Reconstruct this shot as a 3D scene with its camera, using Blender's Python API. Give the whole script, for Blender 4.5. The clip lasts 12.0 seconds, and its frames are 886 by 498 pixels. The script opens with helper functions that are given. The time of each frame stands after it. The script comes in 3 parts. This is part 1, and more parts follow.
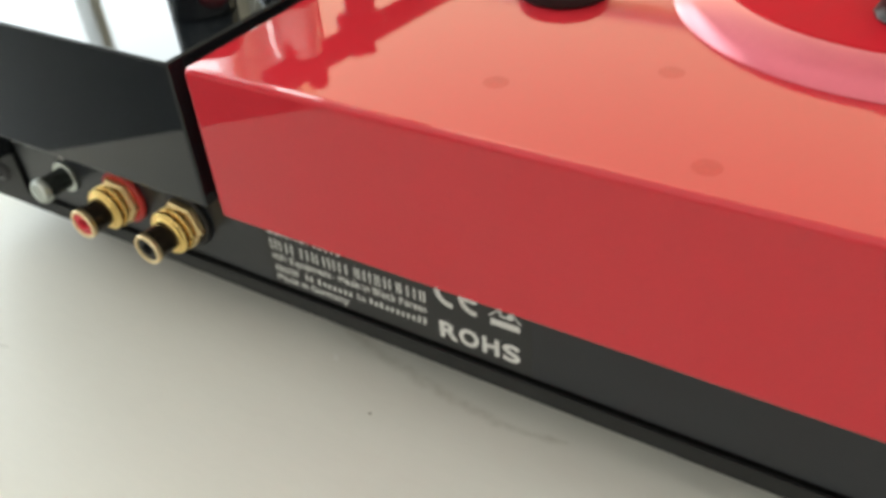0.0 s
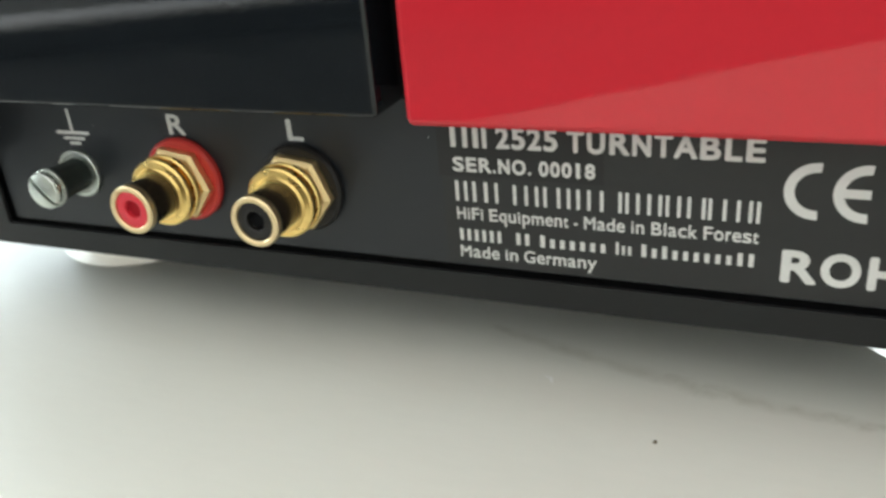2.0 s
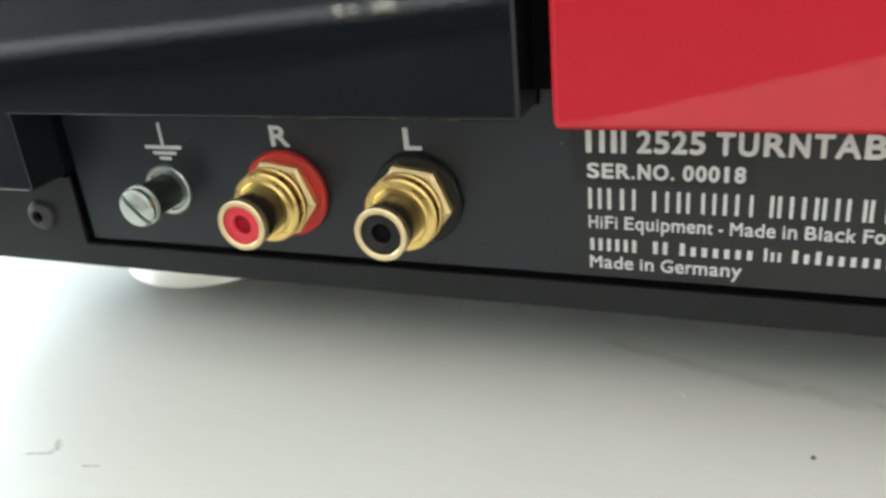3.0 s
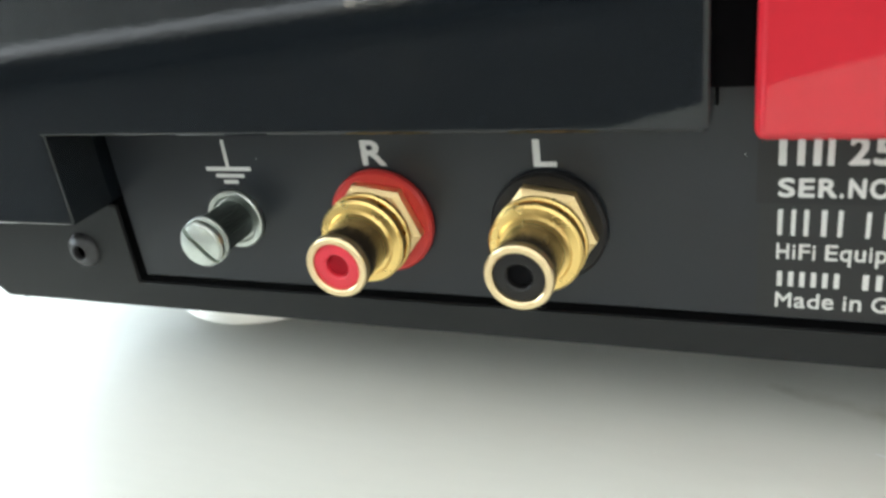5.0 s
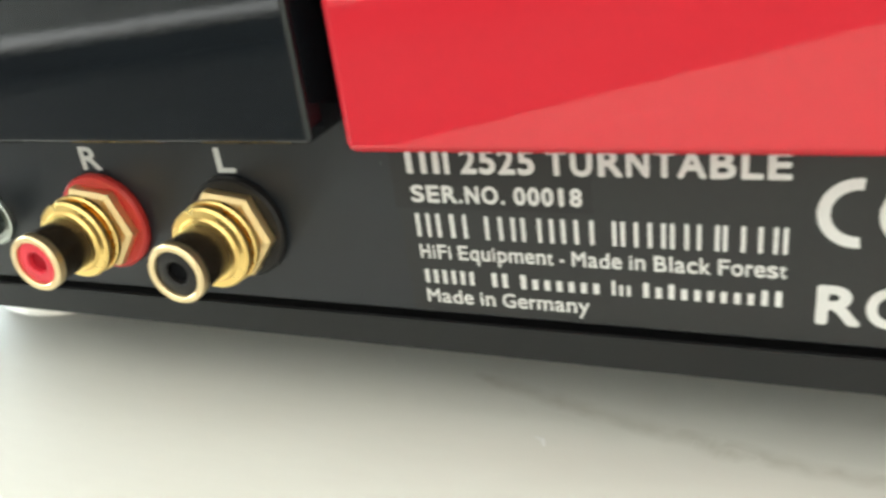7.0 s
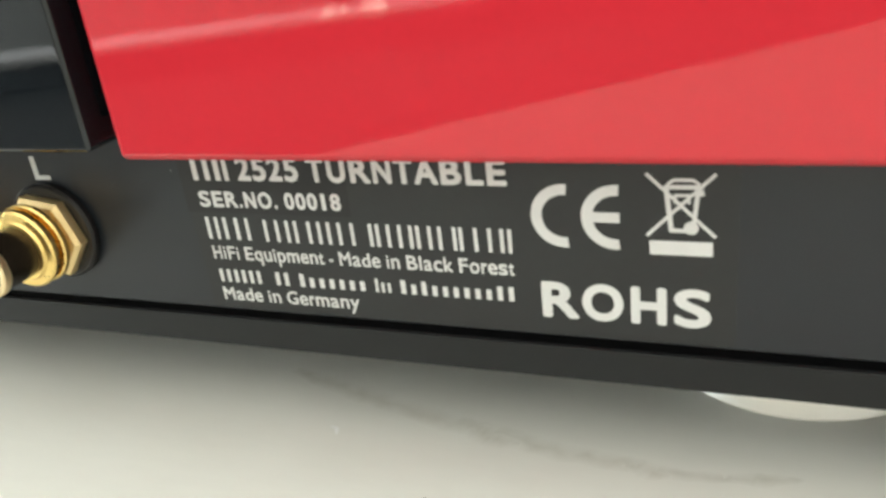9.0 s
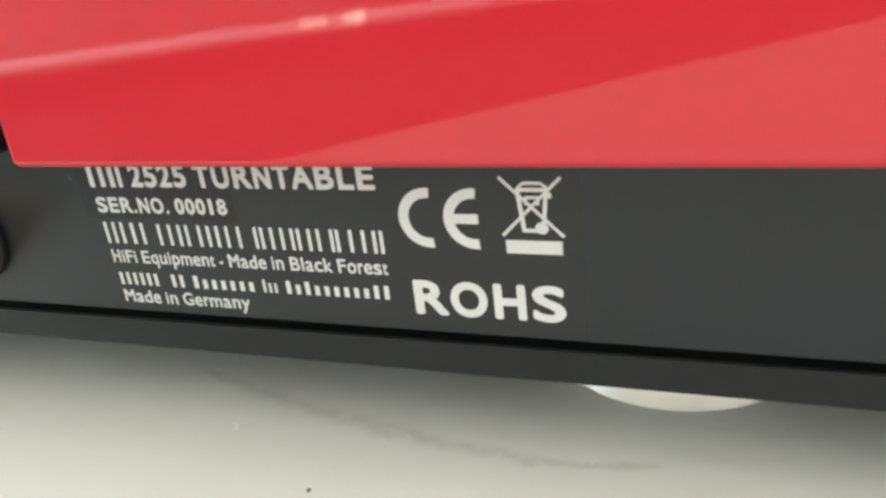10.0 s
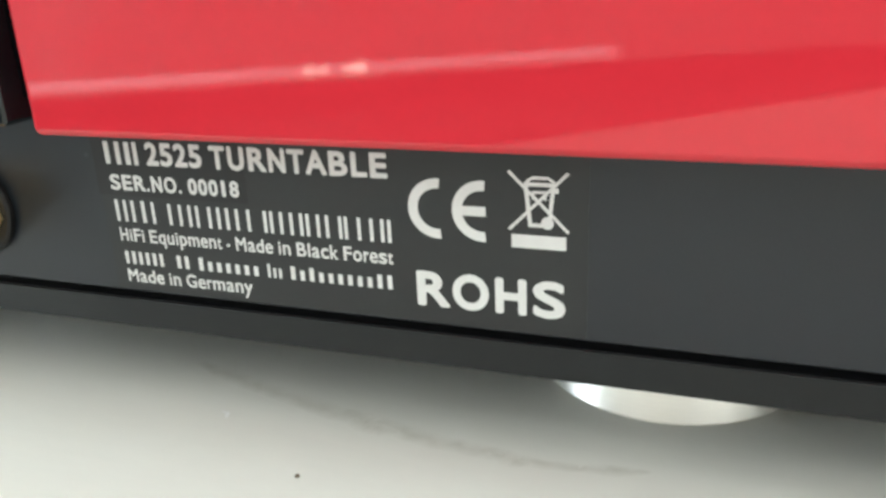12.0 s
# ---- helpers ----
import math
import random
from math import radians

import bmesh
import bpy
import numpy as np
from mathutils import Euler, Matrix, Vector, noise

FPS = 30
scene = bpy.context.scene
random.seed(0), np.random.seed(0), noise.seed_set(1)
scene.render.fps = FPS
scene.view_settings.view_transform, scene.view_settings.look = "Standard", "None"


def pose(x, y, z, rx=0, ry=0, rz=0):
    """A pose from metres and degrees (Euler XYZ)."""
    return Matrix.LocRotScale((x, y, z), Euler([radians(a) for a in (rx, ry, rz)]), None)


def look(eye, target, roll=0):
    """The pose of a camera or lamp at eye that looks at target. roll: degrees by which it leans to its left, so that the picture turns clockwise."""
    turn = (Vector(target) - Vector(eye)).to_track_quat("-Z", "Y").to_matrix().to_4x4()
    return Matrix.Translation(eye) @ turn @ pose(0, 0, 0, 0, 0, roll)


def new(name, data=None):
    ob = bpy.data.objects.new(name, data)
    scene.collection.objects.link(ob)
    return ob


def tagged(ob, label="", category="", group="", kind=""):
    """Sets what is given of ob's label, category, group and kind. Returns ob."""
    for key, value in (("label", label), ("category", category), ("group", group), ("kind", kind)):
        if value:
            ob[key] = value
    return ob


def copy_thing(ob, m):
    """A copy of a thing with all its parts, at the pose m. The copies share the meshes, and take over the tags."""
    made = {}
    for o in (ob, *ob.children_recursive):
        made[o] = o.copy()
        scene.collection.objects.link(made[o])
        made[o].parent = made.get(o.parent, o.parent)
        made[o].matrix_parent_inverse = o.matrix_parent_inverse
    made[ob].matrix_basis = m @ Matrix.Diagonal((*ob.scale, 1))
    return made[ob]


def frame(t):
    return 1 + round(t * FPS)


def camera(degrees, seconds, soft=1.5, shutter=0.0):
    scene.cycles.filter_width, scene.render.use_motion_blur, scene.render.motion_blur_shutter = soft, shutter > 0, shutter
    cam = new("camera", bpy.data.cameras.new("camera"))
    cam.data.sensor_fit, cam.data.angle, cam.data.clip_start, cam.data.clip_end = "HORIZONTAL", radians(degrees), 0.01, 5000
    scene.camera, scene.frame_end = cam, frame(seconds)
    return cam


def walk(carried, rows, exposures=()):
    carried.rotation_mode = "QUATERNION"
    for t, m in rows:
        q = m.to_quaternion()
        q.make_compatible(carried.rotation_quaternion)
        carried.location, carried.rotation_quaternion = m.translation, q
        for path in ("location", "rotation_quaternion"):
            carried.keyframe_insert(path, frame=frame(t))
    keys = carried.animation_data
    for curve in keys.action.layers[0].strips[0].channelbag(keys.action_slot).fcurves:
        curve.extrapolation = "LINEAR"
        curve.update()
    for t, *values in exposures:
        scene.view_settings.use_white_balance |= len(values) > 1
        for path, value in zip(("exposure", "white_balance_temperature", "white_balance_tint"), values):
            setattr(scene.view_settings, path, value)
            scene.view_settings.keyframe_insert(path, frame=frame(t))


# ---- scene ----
cam = camera(55.6, 12.0, soft=2.8, shutter=0.3)
cam.data.dof.use_dof, cam.data.dof.focus_distance = True, 0.122
cam.data.dof.aperture_fstop = cam.data.lens / 1.1   # an opening 1.1 mm wide
PATH = [
    (0, (0.15910, -0.11656, 0.15782), (0.0932, -0.0180, 0.0660), -4.60),
    (0.2, (0.14804, -0.12031, 0.14069), (0.0841, -0.0166, 0.0532), -3.02),
    (0.3, (0.14164, -0.11833, 0.13065), (0.0785, -0.0123, 0.0454), -2.70),
    (0.4, (0.13717, -0.11243, 0.12577), (0.0730, -0.0072, 0.0403), -3.36),
    (0.5, (0.13154, -0.10828, 0.12338), (0.0672, -0.0033, 0.0376), -4.20),
    (0.6, (0.12442, -0.10600, 0.12088), (0.0606, -0.0014, 0.0344), -5.00),
    (0.8, (0.11270, -0.11466, 0.10444), (0.0520, -0.0046, 0.0226), -4.06),
    (1, (0.10838, -0.11376, 0.08980), (0.0470, -0.0017, 0.0112), -3.40),
    (1.2, (0.09894, -0.11779, 0.08567), (0.0382, -0.0046, 0.0082), -3.16),
    (1.5, (0.08984, -0.11396, 0.08688), (0.0304, 0.0028, 0.0138), -4.60),
    (2, (0.07766, -0.11478, 0.08322), (0.0227, 0.0087, 0.0181), -5.20),
    (2.5, (0.06604, -0.11872, 0.08234), (0.0114, 0.0056, 0.0187), -5.50),
    (3, (0.05440, -0.11844, 0.08112), (0.0018, 0.0077, 0.0193), -5.70),
    (3.5, (0.04156, -0.11338, 0.07986), (-0.0091, 0.0130, 0.0170), -5.60),
    (5.5, (0.02966, -0.09788, 0.07800), (-0.0267, 0.0257, 0.0144), -8.50),
    (6, (0.04428, -0.09824, 0.07738), (-0.0117, 0.0260, 0.0146), -8.00),
    (6.5, (0.05514, -0.09578, 0.07778), (0.0011, 0.0285, 0.0134), -7.60),
    (7, (0.07436, -0.09170, 0.07802), (0.0187, 0.0317, 0.0134), -7.90),
    (7.5, (0.08722, -0.09080, 0.07784), (0.0331, 0.0338, 0.0142), -7.40),
    (9.5, (0.11278, -0.09150, 0.07652), (0.0595, 0.0346, 0.0152), -7.20),
    (10, (0.12036, -0.09208, 0.07648), (0.0694, 0.0353, 0.0159), -7.10),
    (10.5, (0.12008, -0.09180, 0.07668), (0.0710, 0.0361, 0.0157), -6.70),
    (11, (0.12026, -0.09254, 0.07590), (0.0710, 0.0356, 0.0155), -6.60),
    (11.5, (0.11940, -0.09676, 0.07416), (0.0697, 0.0320, 0.0153), -4.48),
    (12, (0.11915, -0.09855, 0.06995), (0.0702, 0.0335, 0.0183), -2.62),
]
# seconds, stops, kelvin, tint
EXPOSURES = [(0.0, -0.28, 7050, 8), (0.5, -0.12, 7000, 7), (1.5, -0.22, 6700, 6), (2.0, 0.03, 6650, 6), (2.5, -0.08, 6550, 6), (3.0, 0.1, 6500, 6), (3.5, 0.12, 6450, 6), (5.5, 0.44, 6400, 6),
             (6.5, 0.50, 6750, 6), (7.5, 0.65, 7000, 6), (9.5, 0.46, 6800, 6), (10.5, 0.46, 6650, 6), (12.0, 0.53, 6450, 6)]
walk(cam, [(t, look(eye, target, roll)) for t, eye, target, roll in PATH], EXPOSURES)

# ---------------------------------------------------------------- world and light
world = bpy.data.worlds.new("sky")
scene.world = world
world.use_nodes = True
wn = world.node_tree.nodes
sky = wn.new("ShaderNodeTexSky")
sky.sky_type, sky.sun_disc = "NISHITA", False
sky.sun_elevation, sky.sun_rotation = radians(35), radians(-60)
wn["Background"].inputs["Strength"].default_value = 0.1
world.node_tree.links.new(sky.outputs["Color"], wn["Background"].inputs["Color"])

# The unseen room is laid out to suit the reflections in the lacquer.
FLOOR_Z, CEIL_Z = -0.75, 1.75
X0, X1, Y1 = -1.60, 2.60, 1.60      # inner faces: window wall beside the table, east wall, north wall
WEST, JOG, Y0 = -5.20, -0.60, -7.0   # the room widens to the west south of the jog


def window_lamp(name, at, towards, width, height, watts, colour):
    """An area lamp in an opening, for inferred and for added daylight."""
    lamp = bpy.data.lights.new(name, "AREA")
    lamp.shape, lamp.size, lamp.size_y, lamp.energy, lamp.color = "RECTANGLE", width, height, watts, colour
    ob = new(name, lamp)
    ob.matrix_world = look(at, towards)
    return ob


SIDE_WINDOW = (-0.35, 1.55, 0.05, 1.40)   # y0, y1, z0, z1 in the wall x = X0
BACK_WINDOW = (-1.58, 1.10, 0.10, 1.50)   # x0, x1, z0, z1 in the wall y = Y1
CEILING_FILL = (-1.55, 2.45, -4.20, 0.10)    # x0, x1, y0, y1 in the ceiling
FAR_WEST_FILL = (-3.20, -1.40, 0.00, 1.45)   # y0, y1, z0, z1 in the wall x = WEST
window_lamp("side_window_daylight", (X0 - 0.10, 0.60, 0.725), (0.4, 0.60, 0.725), 1.9, 1.35, 64.0, (0.77, 0.90, 1.0))
window_lamp("back_window_daylight", (-0.24, Y1 + 0.10, 0.80), (-0.24, 0, 0.80), 2.68, 1.4, 24.0, (1.0, 0.88, 0.48))
# Unseen overhead fill, added to light the table and panel; no known skylight.
window_lamp("added_ceiling_fill", (0.45, -2.05, CEIL_Z + 0.05), (0.45, -2.0499, 0), 4.0, 4.3, 72.0, (1.0, 0.965, 0.86))
# Added unseen lamp: brightens the far wall and lights the panel from the left.
window_lamp("added_far_west_fill", (WEST - 0.10, -2.30, 0.725), (0, -2.30, 0.725), 1.8, 1.45, 300.0, (0.78, 0.90, 1.0))
# unseen far wall, oblique to suit the reflected streak; inner face passes through this point
OBLIQUE = Matrix.Translation((-2.45, -3.87, 0)) @ Matrix.Rotation(radians(-28.2), 4, "Z")

# ---------------------------------------------------------------- materials


def material(name, colour, rough=0.5, metal=0.0, coat=0.0, var=0.06, scale=80.0, fine=900.0, bump=0.0, bump_scale=2500.0,
             rough_var=0.08, spec=0.5, coat_rough=0.03, stretch=(1, 1, 1)):
    """A surface with stains at one scale, grain at a finer one, and fine relief. Scales are per metre."""
    m = bpy.data.materials.new(name)
    m.use_nodes = True
    nt = m.node_tree
    n, l = nt.nodes, nt.links
    b = n["Principled BSDF"]
    b.inputs["Metallic"].default_value = metal
    b.inputs["Coat Weight"].default_value = coat
    b.inputs["Specular IOR Level"].default_value = spec
    b.inputs["Coat Roughness"].default_value = coat_rough
    tc = n.new("ShaderNodeTexCoord")
    mp = n.new("ShaderNodeMapping")
    mp.inputs["Scale"].default_value = stretch
    l.new(tc.outputs["Object"], mp.inputs["Vector"])

    def tex(s, detail):
        t = n.new("ShaderNodeTexNoise")
        t.inputs["Scale"].default_value, t.inputs["Detail"].default_value = s, detail
        l.new(mp.outputs["Vector"], t.inputs["Vector"])
        return t
    big, small = tex(scale, 4), tex(fine, 3)
    add = n.new("ShaderNodeMath")
    add.operation = "ADD"
    l.new(big.outputs["Fac"], add.inputs[0])
    l.new(small.outputs["Fac"], add.inputs[1])
    mr = n.new("ShaderNodeMapRange")
    mr.inputs["From Min"].default_value, mr.inputs["From Max"].default_value = 0.6, 1.4
    mr.inputs["To Min"].default_value, mr.inputs["To Max"].default_value = 1 - var, 1 + var
    l.new(add.outputs[0], mr.inputs["Value"])
    mul = n.new("ShaderNodeVectorMath")
    mul.operation = "SCALE"
    mul.inputs[0].default_value = colour
    l.new(mr.outputs["Result"], mul.inputs["Scale"])
    l.new(mul.outputs["Vector"], b.inputs["Base Color"])
    rr = n.new("ShaderNodeMapRange")
    rr.inputs["From Min"].default_value, rr.inputs["From Max"].default_value = 0.3, 0.7
    rr.inputs["To Min"].default_value, rr.inputs["To Max"].default_value = rough * (1 - rough_var), rough * (1 + rough_var)
    l.new(big.outputs["Fac"], rr.inputs["Value"])
    l.new(rr.outputs["Result"], b.inputs["Roughness"])
    if bump:
        t = tex(bump_scale, 2)
        bp = n.new("ShaderNodeBump")
        bp.inputs["Strength"].default_value, bp.inputs["Distance"].default_value = bump, 0.0002
        l.new(t.outputs["Fac"], bp.inputs["Height"])
        l.new(bp.outputs["Normal"], b.inputs["Normal"])
        if coat:
            l.new(bp.outputs["Normal"], b.inputs["Coat Normal"])
    return m


def glow(name, colour, strength):
    """A plain glowing surface to stand behind an opening."""
    m = bpy.data.materials.new(name)
    m.use_nodes = True
    n, l = m.node_tree.nodes, m.node_tree.links
    n.remove(n["Principled BSDF"])
    e = n.new("ShaderNodeEmission")
    e.inputs["Color"].default_value, e.inputs["Strength"].default_value = (*colour, 1), strength
    l.new(e.outputs[0], n["Material Output"].inputs["Surface"])
    return m


RED = material("red_gloss_lacquer", (0.57, 0.025, 0.039), 0.03, var=0.03, scale=25, bump=0.012, bump_scale=1400, rough_var=0.3)
RED_SATIN = material("red_metallic_rim", (0.66, 0.10, 0.15), 0.30, metal=0.3, coat=1.0, coat_rough=0.26, var=0.03, scale=25)
RED_FELT = material("deep_red_cover", (0.50, 0.010, 0.022), 0.85, var=0.08, scale=200, fine=3000, spec=0.1)
BLACK_GLOSS = material("black_gloss_lacquer", (0.008, 0.0102, 0.013), 0.03, var=0.10, scale=30, bump=0.012, bump_scale=1400, rough_var=0.3)
BLACK_POWDER = material("black_powder_coat", (0.0112, 0.0122, 0.0126), 0.5, var=0.15, scale=60, fine=2500, bump=0.25, bump_scale=5000, spec=0.32)
PANEL = material("black_anodised_panel", (0.0145, 0.0172, 0.0214), 0.32, var=0.15, scale=50, fine=3000, bump=0.10, bump_scale=6000, spec=0.47)
LABEL = material("black_label_film", (0.0175, 0.0188, 0.0192), 0.42, var=0.10, scale=60, bump=0.05, spec=0.46)
LABEL_PATCH = material("glossy_black_strip", (0.0145, 0.015, 0.015), 0.38, var=0.10, scale=80, spec=0.41)
# Near-black that puts the shade of gaps and recesses into the colour.
VOID = material("recess_shade_black", (0.004, 0.004, 0.005), 0.8, var=0.2, spec=0.1)
PRINT = material("white_print", (0.67, 0.67, 0.65), 0.55, var=0.06, scale=300, fine=4000)
GOLD = material("gold_plate", (0.95, 0.68, 0.25), 0.28, metal=1.0, var=0.08, scale=300, fine=4000, bump=0.04, bump_scale=3000)
GOLD_PALE = material("pale_gold_plate", (0.88, 0.70, 0.42), 0.36, metal=1.0, var=0.08, scale=300, fine=4000)
GOLD_SATIN = material("satin_gold_plate", (0.93, 0.72, 0.38), 0.48, metal=1.0, var=0.08, scale=300, fine=4000)
BRONZE = material("dark_barrel", (0.035, 0.026, 0.018), 0.22, metal=0.6, var=0.15, scale=300)
RED_PLASTIC = material("red_plastic", (0.55, 0.035, 0.03), 0.40, var=0.08, scale=300)
RED_INSERT = material("red_insert", (0.70, 0.035, 0.06), 0.40, var=0.06, scale=400)
# The insert's red, darkened to stand for shade down the hole.
RED_BORE_SHADE = material("red_bore_shade", (0.36, 0.010, 0.022), 0.6, var=0.1, scale=500, spec=0.15)
BLACK_PLASTIC = material("black_plastic", (0.014, 0.013, 0.013), 0.38, var=0.15, scale=300, spec=0.3)
ZINC = material("zinc_plate", (0.62, 0.66, 0.62), 0.33, metal=1.0, var=0.12, scale=500, fine=4000, bump=0.06, bump_scale=4000)
# Dark zinc, made darker still for the neck's shaded side.
KNURL = material("knurled_shaded_zinc", (0.10, 0.115, 0.11), 0.42, metal=0.8, var=0.25, scale=500)
ALU = material("turned_aluminium", (0.92, 0.895, 0.85), 0.31, metal=1.0, var=0.05, scale=200, fine=2500, bump=0.05, stretch=(0.3, 0.3, 14))
SCREW = material("black_screw", (0.055, 0.055, 0.058), 0.38, metal=0.5, var=0.2, scale=400)
TABLE = material("white_laminate", (0.680, 0.672, 0.618), 0.42, var=0.018, scale=45, fine=400, bump=0.03, bump_scale=1500, rough_var=0.06, stretch=(0.35, 1.5, 1))
SMUDGE = material("grey_smudge", (0.53, 0.53, 0.495), 0.40, var=0.12, scale=300)
SMUDGE_BROWN = material("brownish_smudge", (0.53, 0.505, 0.445), 0.45, var=0.25, scale=500)
SMUDGE_PALE = material("pale_scratch", (0.76, 0.76, 0.74), 0.35, var=0.10, scale=500)
CRUMB = material("brown_crumb", (0.16, 0.13, 0.09), 0.7, var=0.3, scale=900)
DULL_SPOT = material("dull_red_spot", (0.50, 0.012, 0.022), 0.22, var=0.1, scale=400, spec=0.46)
WALL = material("white_wall_paint", (0.78, 0.76, 0.72), 0.7, var=0.03, scale=3, fine=60)
CEILING = material("white_ceiling_paint", (0.82, 0.81, 0.79), 0.8, var=0.02, scale=3, fine=60)
FLOOR = material("dark_wood_floor", (0.047, 0.044, 0.044), 0.45, var=0.35, scale=2.0, fine=30, stretch=(1, 8, 1))
DARK_BOARD = material("dark_board_paint", (0.030, 0.028, 0.027), 0.5, var=0.2, scale=4, fine=40)
FRAME = material("white_window_frame", (0.75, 0.75, 0.73), 0.4, var=0.03, scale=10)


def patchy(m, scale, low, high, dirt, clean=(0.680, 0.672, 0.618)):
    """A broken film of dirt that thins out towards its rim, with patches of bare laminate."""
    n, l = m.node_tree.nodes, m.node_tree.links
    tc, t, mr, mix = n.new("ShaderNodeTexCoord"), n.new("ShaderNodeTexNoise"), n.new("ShaderNodeMapRange"), n.new("ShaderNodeMix")
    film, mul = n.new("ShaderNodeAttribute"), n.new("ShaderNodeMath")
    film.attribute_name, mul.operation = "film", "MULTIPLY"
    t.inputs["Scale"].default_value, t.inputs["Detail"].default_value = scale, 5
    mr.inputs["From Min"].default_value, mr.inputs["From Max"].default_value = low, high
    mix.data_type = "VECTOR"
    mix.inputs[4].default_value, mix.inputs[5].default_value = clean, dirt
    l.new(tc.outputs["Object"], t.inputs["Vector"])
    l.new(t.outputs["Fac"], mr.inputs["Value"])
    l.new(mr.outputs["Result"], mul.inputs[0])
    l.new(film.outputs["Fac"], mul.inputs[1])
    l.new(mul.outputs[0], mix.inputs["Factor"])
    l.new(mix.outputs[1], n["Principled BSDF"].inputs["Base Color"])


patchy(SMUDGE, 300, 0.05, 0.66, (0.525, 0.51, 0.45))
patchy(SMUDGE_BROWN, 1100, 0.30, 0.55, (0.36, 0.335, 0.28))
# Two added glows: one makes the lacquer's bright streak, one its glints.
STREAK_GLOW = glow("streak_glow", (0.92, 0.96, 1.0), 2.4)
GLINT_GLOW = glow("glint_glow", (1.0, 0.93, 0.80), 10.0)
OUTDOOR = glow("bright_sky", (0.92, 0.96, 1.0), 3.0)

# ---------------------------------------------------------------- mesh helpers


def part(name, bm, mat, parent=None, label="", smooth=True, bevelled=False):
    """Links a bmesh as one mesh object under a thing."""
    me = bpy.data.meshes.new(name)
    bmesh.ops.recalc_face_normals(bm, faces=bm.faces)
    if smooth:
        for f in bm.faces:
            f.smooth = True
        for e in bm.edges:
            if len(e.link_faces) == 2 and e.calc_face_angle(0) > radians(32):
                e.smooth = False
    bm.to_mesh(me)
    bm.free()
    if bevelled:
        # large faces stay flat, their narrow bevels blend into them
        best = {}
        for p in me.polygons:
            for v in p.vertices:
                if v not in best or p.area > best[v][0]:
                    best[v] = (p.area, p.normal.copy())
        me.normals_split_custom_set_from_vertices([best[v.index][1] if v.index in best else v.normal for v in me.vertices])
    me.materials.append(mat)
    ob = new(name, me)
    if parent:
        ob.parent = parent
    if label:
        ob["label"] = label
    return ob


def thing(name, label, category, group="", kind="", at=(0, 0, 0)):
    ob = new(name)
    ob.location = at
    ob.empty_display_size = 0.01
    return tagged(ob, label, category, group, kind)


def mm(*v):
    return tuple(c / 1000 for c in v)


def box(x0, x1, y0, y1, z0, z1, bevel=0.0, seg=2, bm=None):
    """A bevelled box, in millimetres."""
    out = bm or bmesh.new()
    b = bmesh.new()
    vs = [b.verts.new(mm(x, y, z)) for x in (x0, x1) for y in (y0, y1) for z in (z0, z1)]
    for q in ((0, 1, 3, 2), (4, 6, 7, 5), (0, 4, 5, 1), (2, 3, 7, 6), (0, 2, 6, 4), (1, 5, 7, 3)):
        b.faces.new([vs[i] for i in q])
    bmesh.ops.recalc_face_normals(b, faces=b.faces)
    if bevel:
        bmesh.ops.bevel(b, geom=b.edges[:], offset=bevel / 1000, segments=seg, profile=0.5, affect="EDGES", clamp_overlap=True)
    me = bpy.data.meshes.new("t")
    b.to_mesh(me)
    b.free()
    out.from_mesh(me)
    bpy.data.meshes.remove(me)
    return out


def lathe(profile, axis="z", steps=48, at=(0, 0, 0), closed=False):
    """Turns a profile of (radius, height) in millimetres about an axis; 'y' points towards -y."""
    bm = bmesh.new()
    rings = []
    for r, h in profile:
        ring = []
        for i in range(steps):
            a = 2 * math.pi * i / steps
            if axis == "z":
                p = (at[0] + r * math.cos(a), at[1] + r * math.sin(a), at[2] + h)
            else:
                p = (at[0] + r * math.cos(a), at[1] - h, at[2] + r * math.sin(a))
            ring.append(bm.verts.new(mm(*p)))
        rings.append(ring)
    pairs = list(zip(rings, rings[1:]))
    if closed:
        pairs.append((rings[-1], rings[0]))
    for a, b in pairs:
        for i in range(steps):
            j = (i + 1) % steps
            bm.faces.new((a[i], a[j], b[j], b[i]))
    if not closed:
        for ring in (rings[0], rings[-1]):
            if (ring[0].co - ring[steps // 2].co).length > 1e-6:
                bm.faces.new(ring)
    bmesh.ops.remove_doubles(bm, verts=bm.verts, dist=1e-7)
    return bm


def prism(points, y0, y1, bevel=0.0, seg=2):
    """A closed outline in x and z, extruded along y, in millimetres."""
    bm = bmesh.new()
    a = [bm.verts.new(mm(x, y0, z)) for x, z in points]
    b = [bm.verts.new(mm(x, y1, z)) for x, z in points]
    bm.faces.new(a)
    bm.faces.new(b[::-1])
    for i in range(len(points)):
        j = (i + 1) % len(points)
        bm.faces.new((a[i], b[i], b[j], a[j]))
    bmesh.ops.recalc_face_normals(bm, faces=bm.faces)
    if bevel:
        bmesh.ops.bevel(bm, geom=bm.edges[:], offset=bevel / 1000, segments=seg, profile=0.5, affect="EDGES", clamp_overlap=True)
    return bm


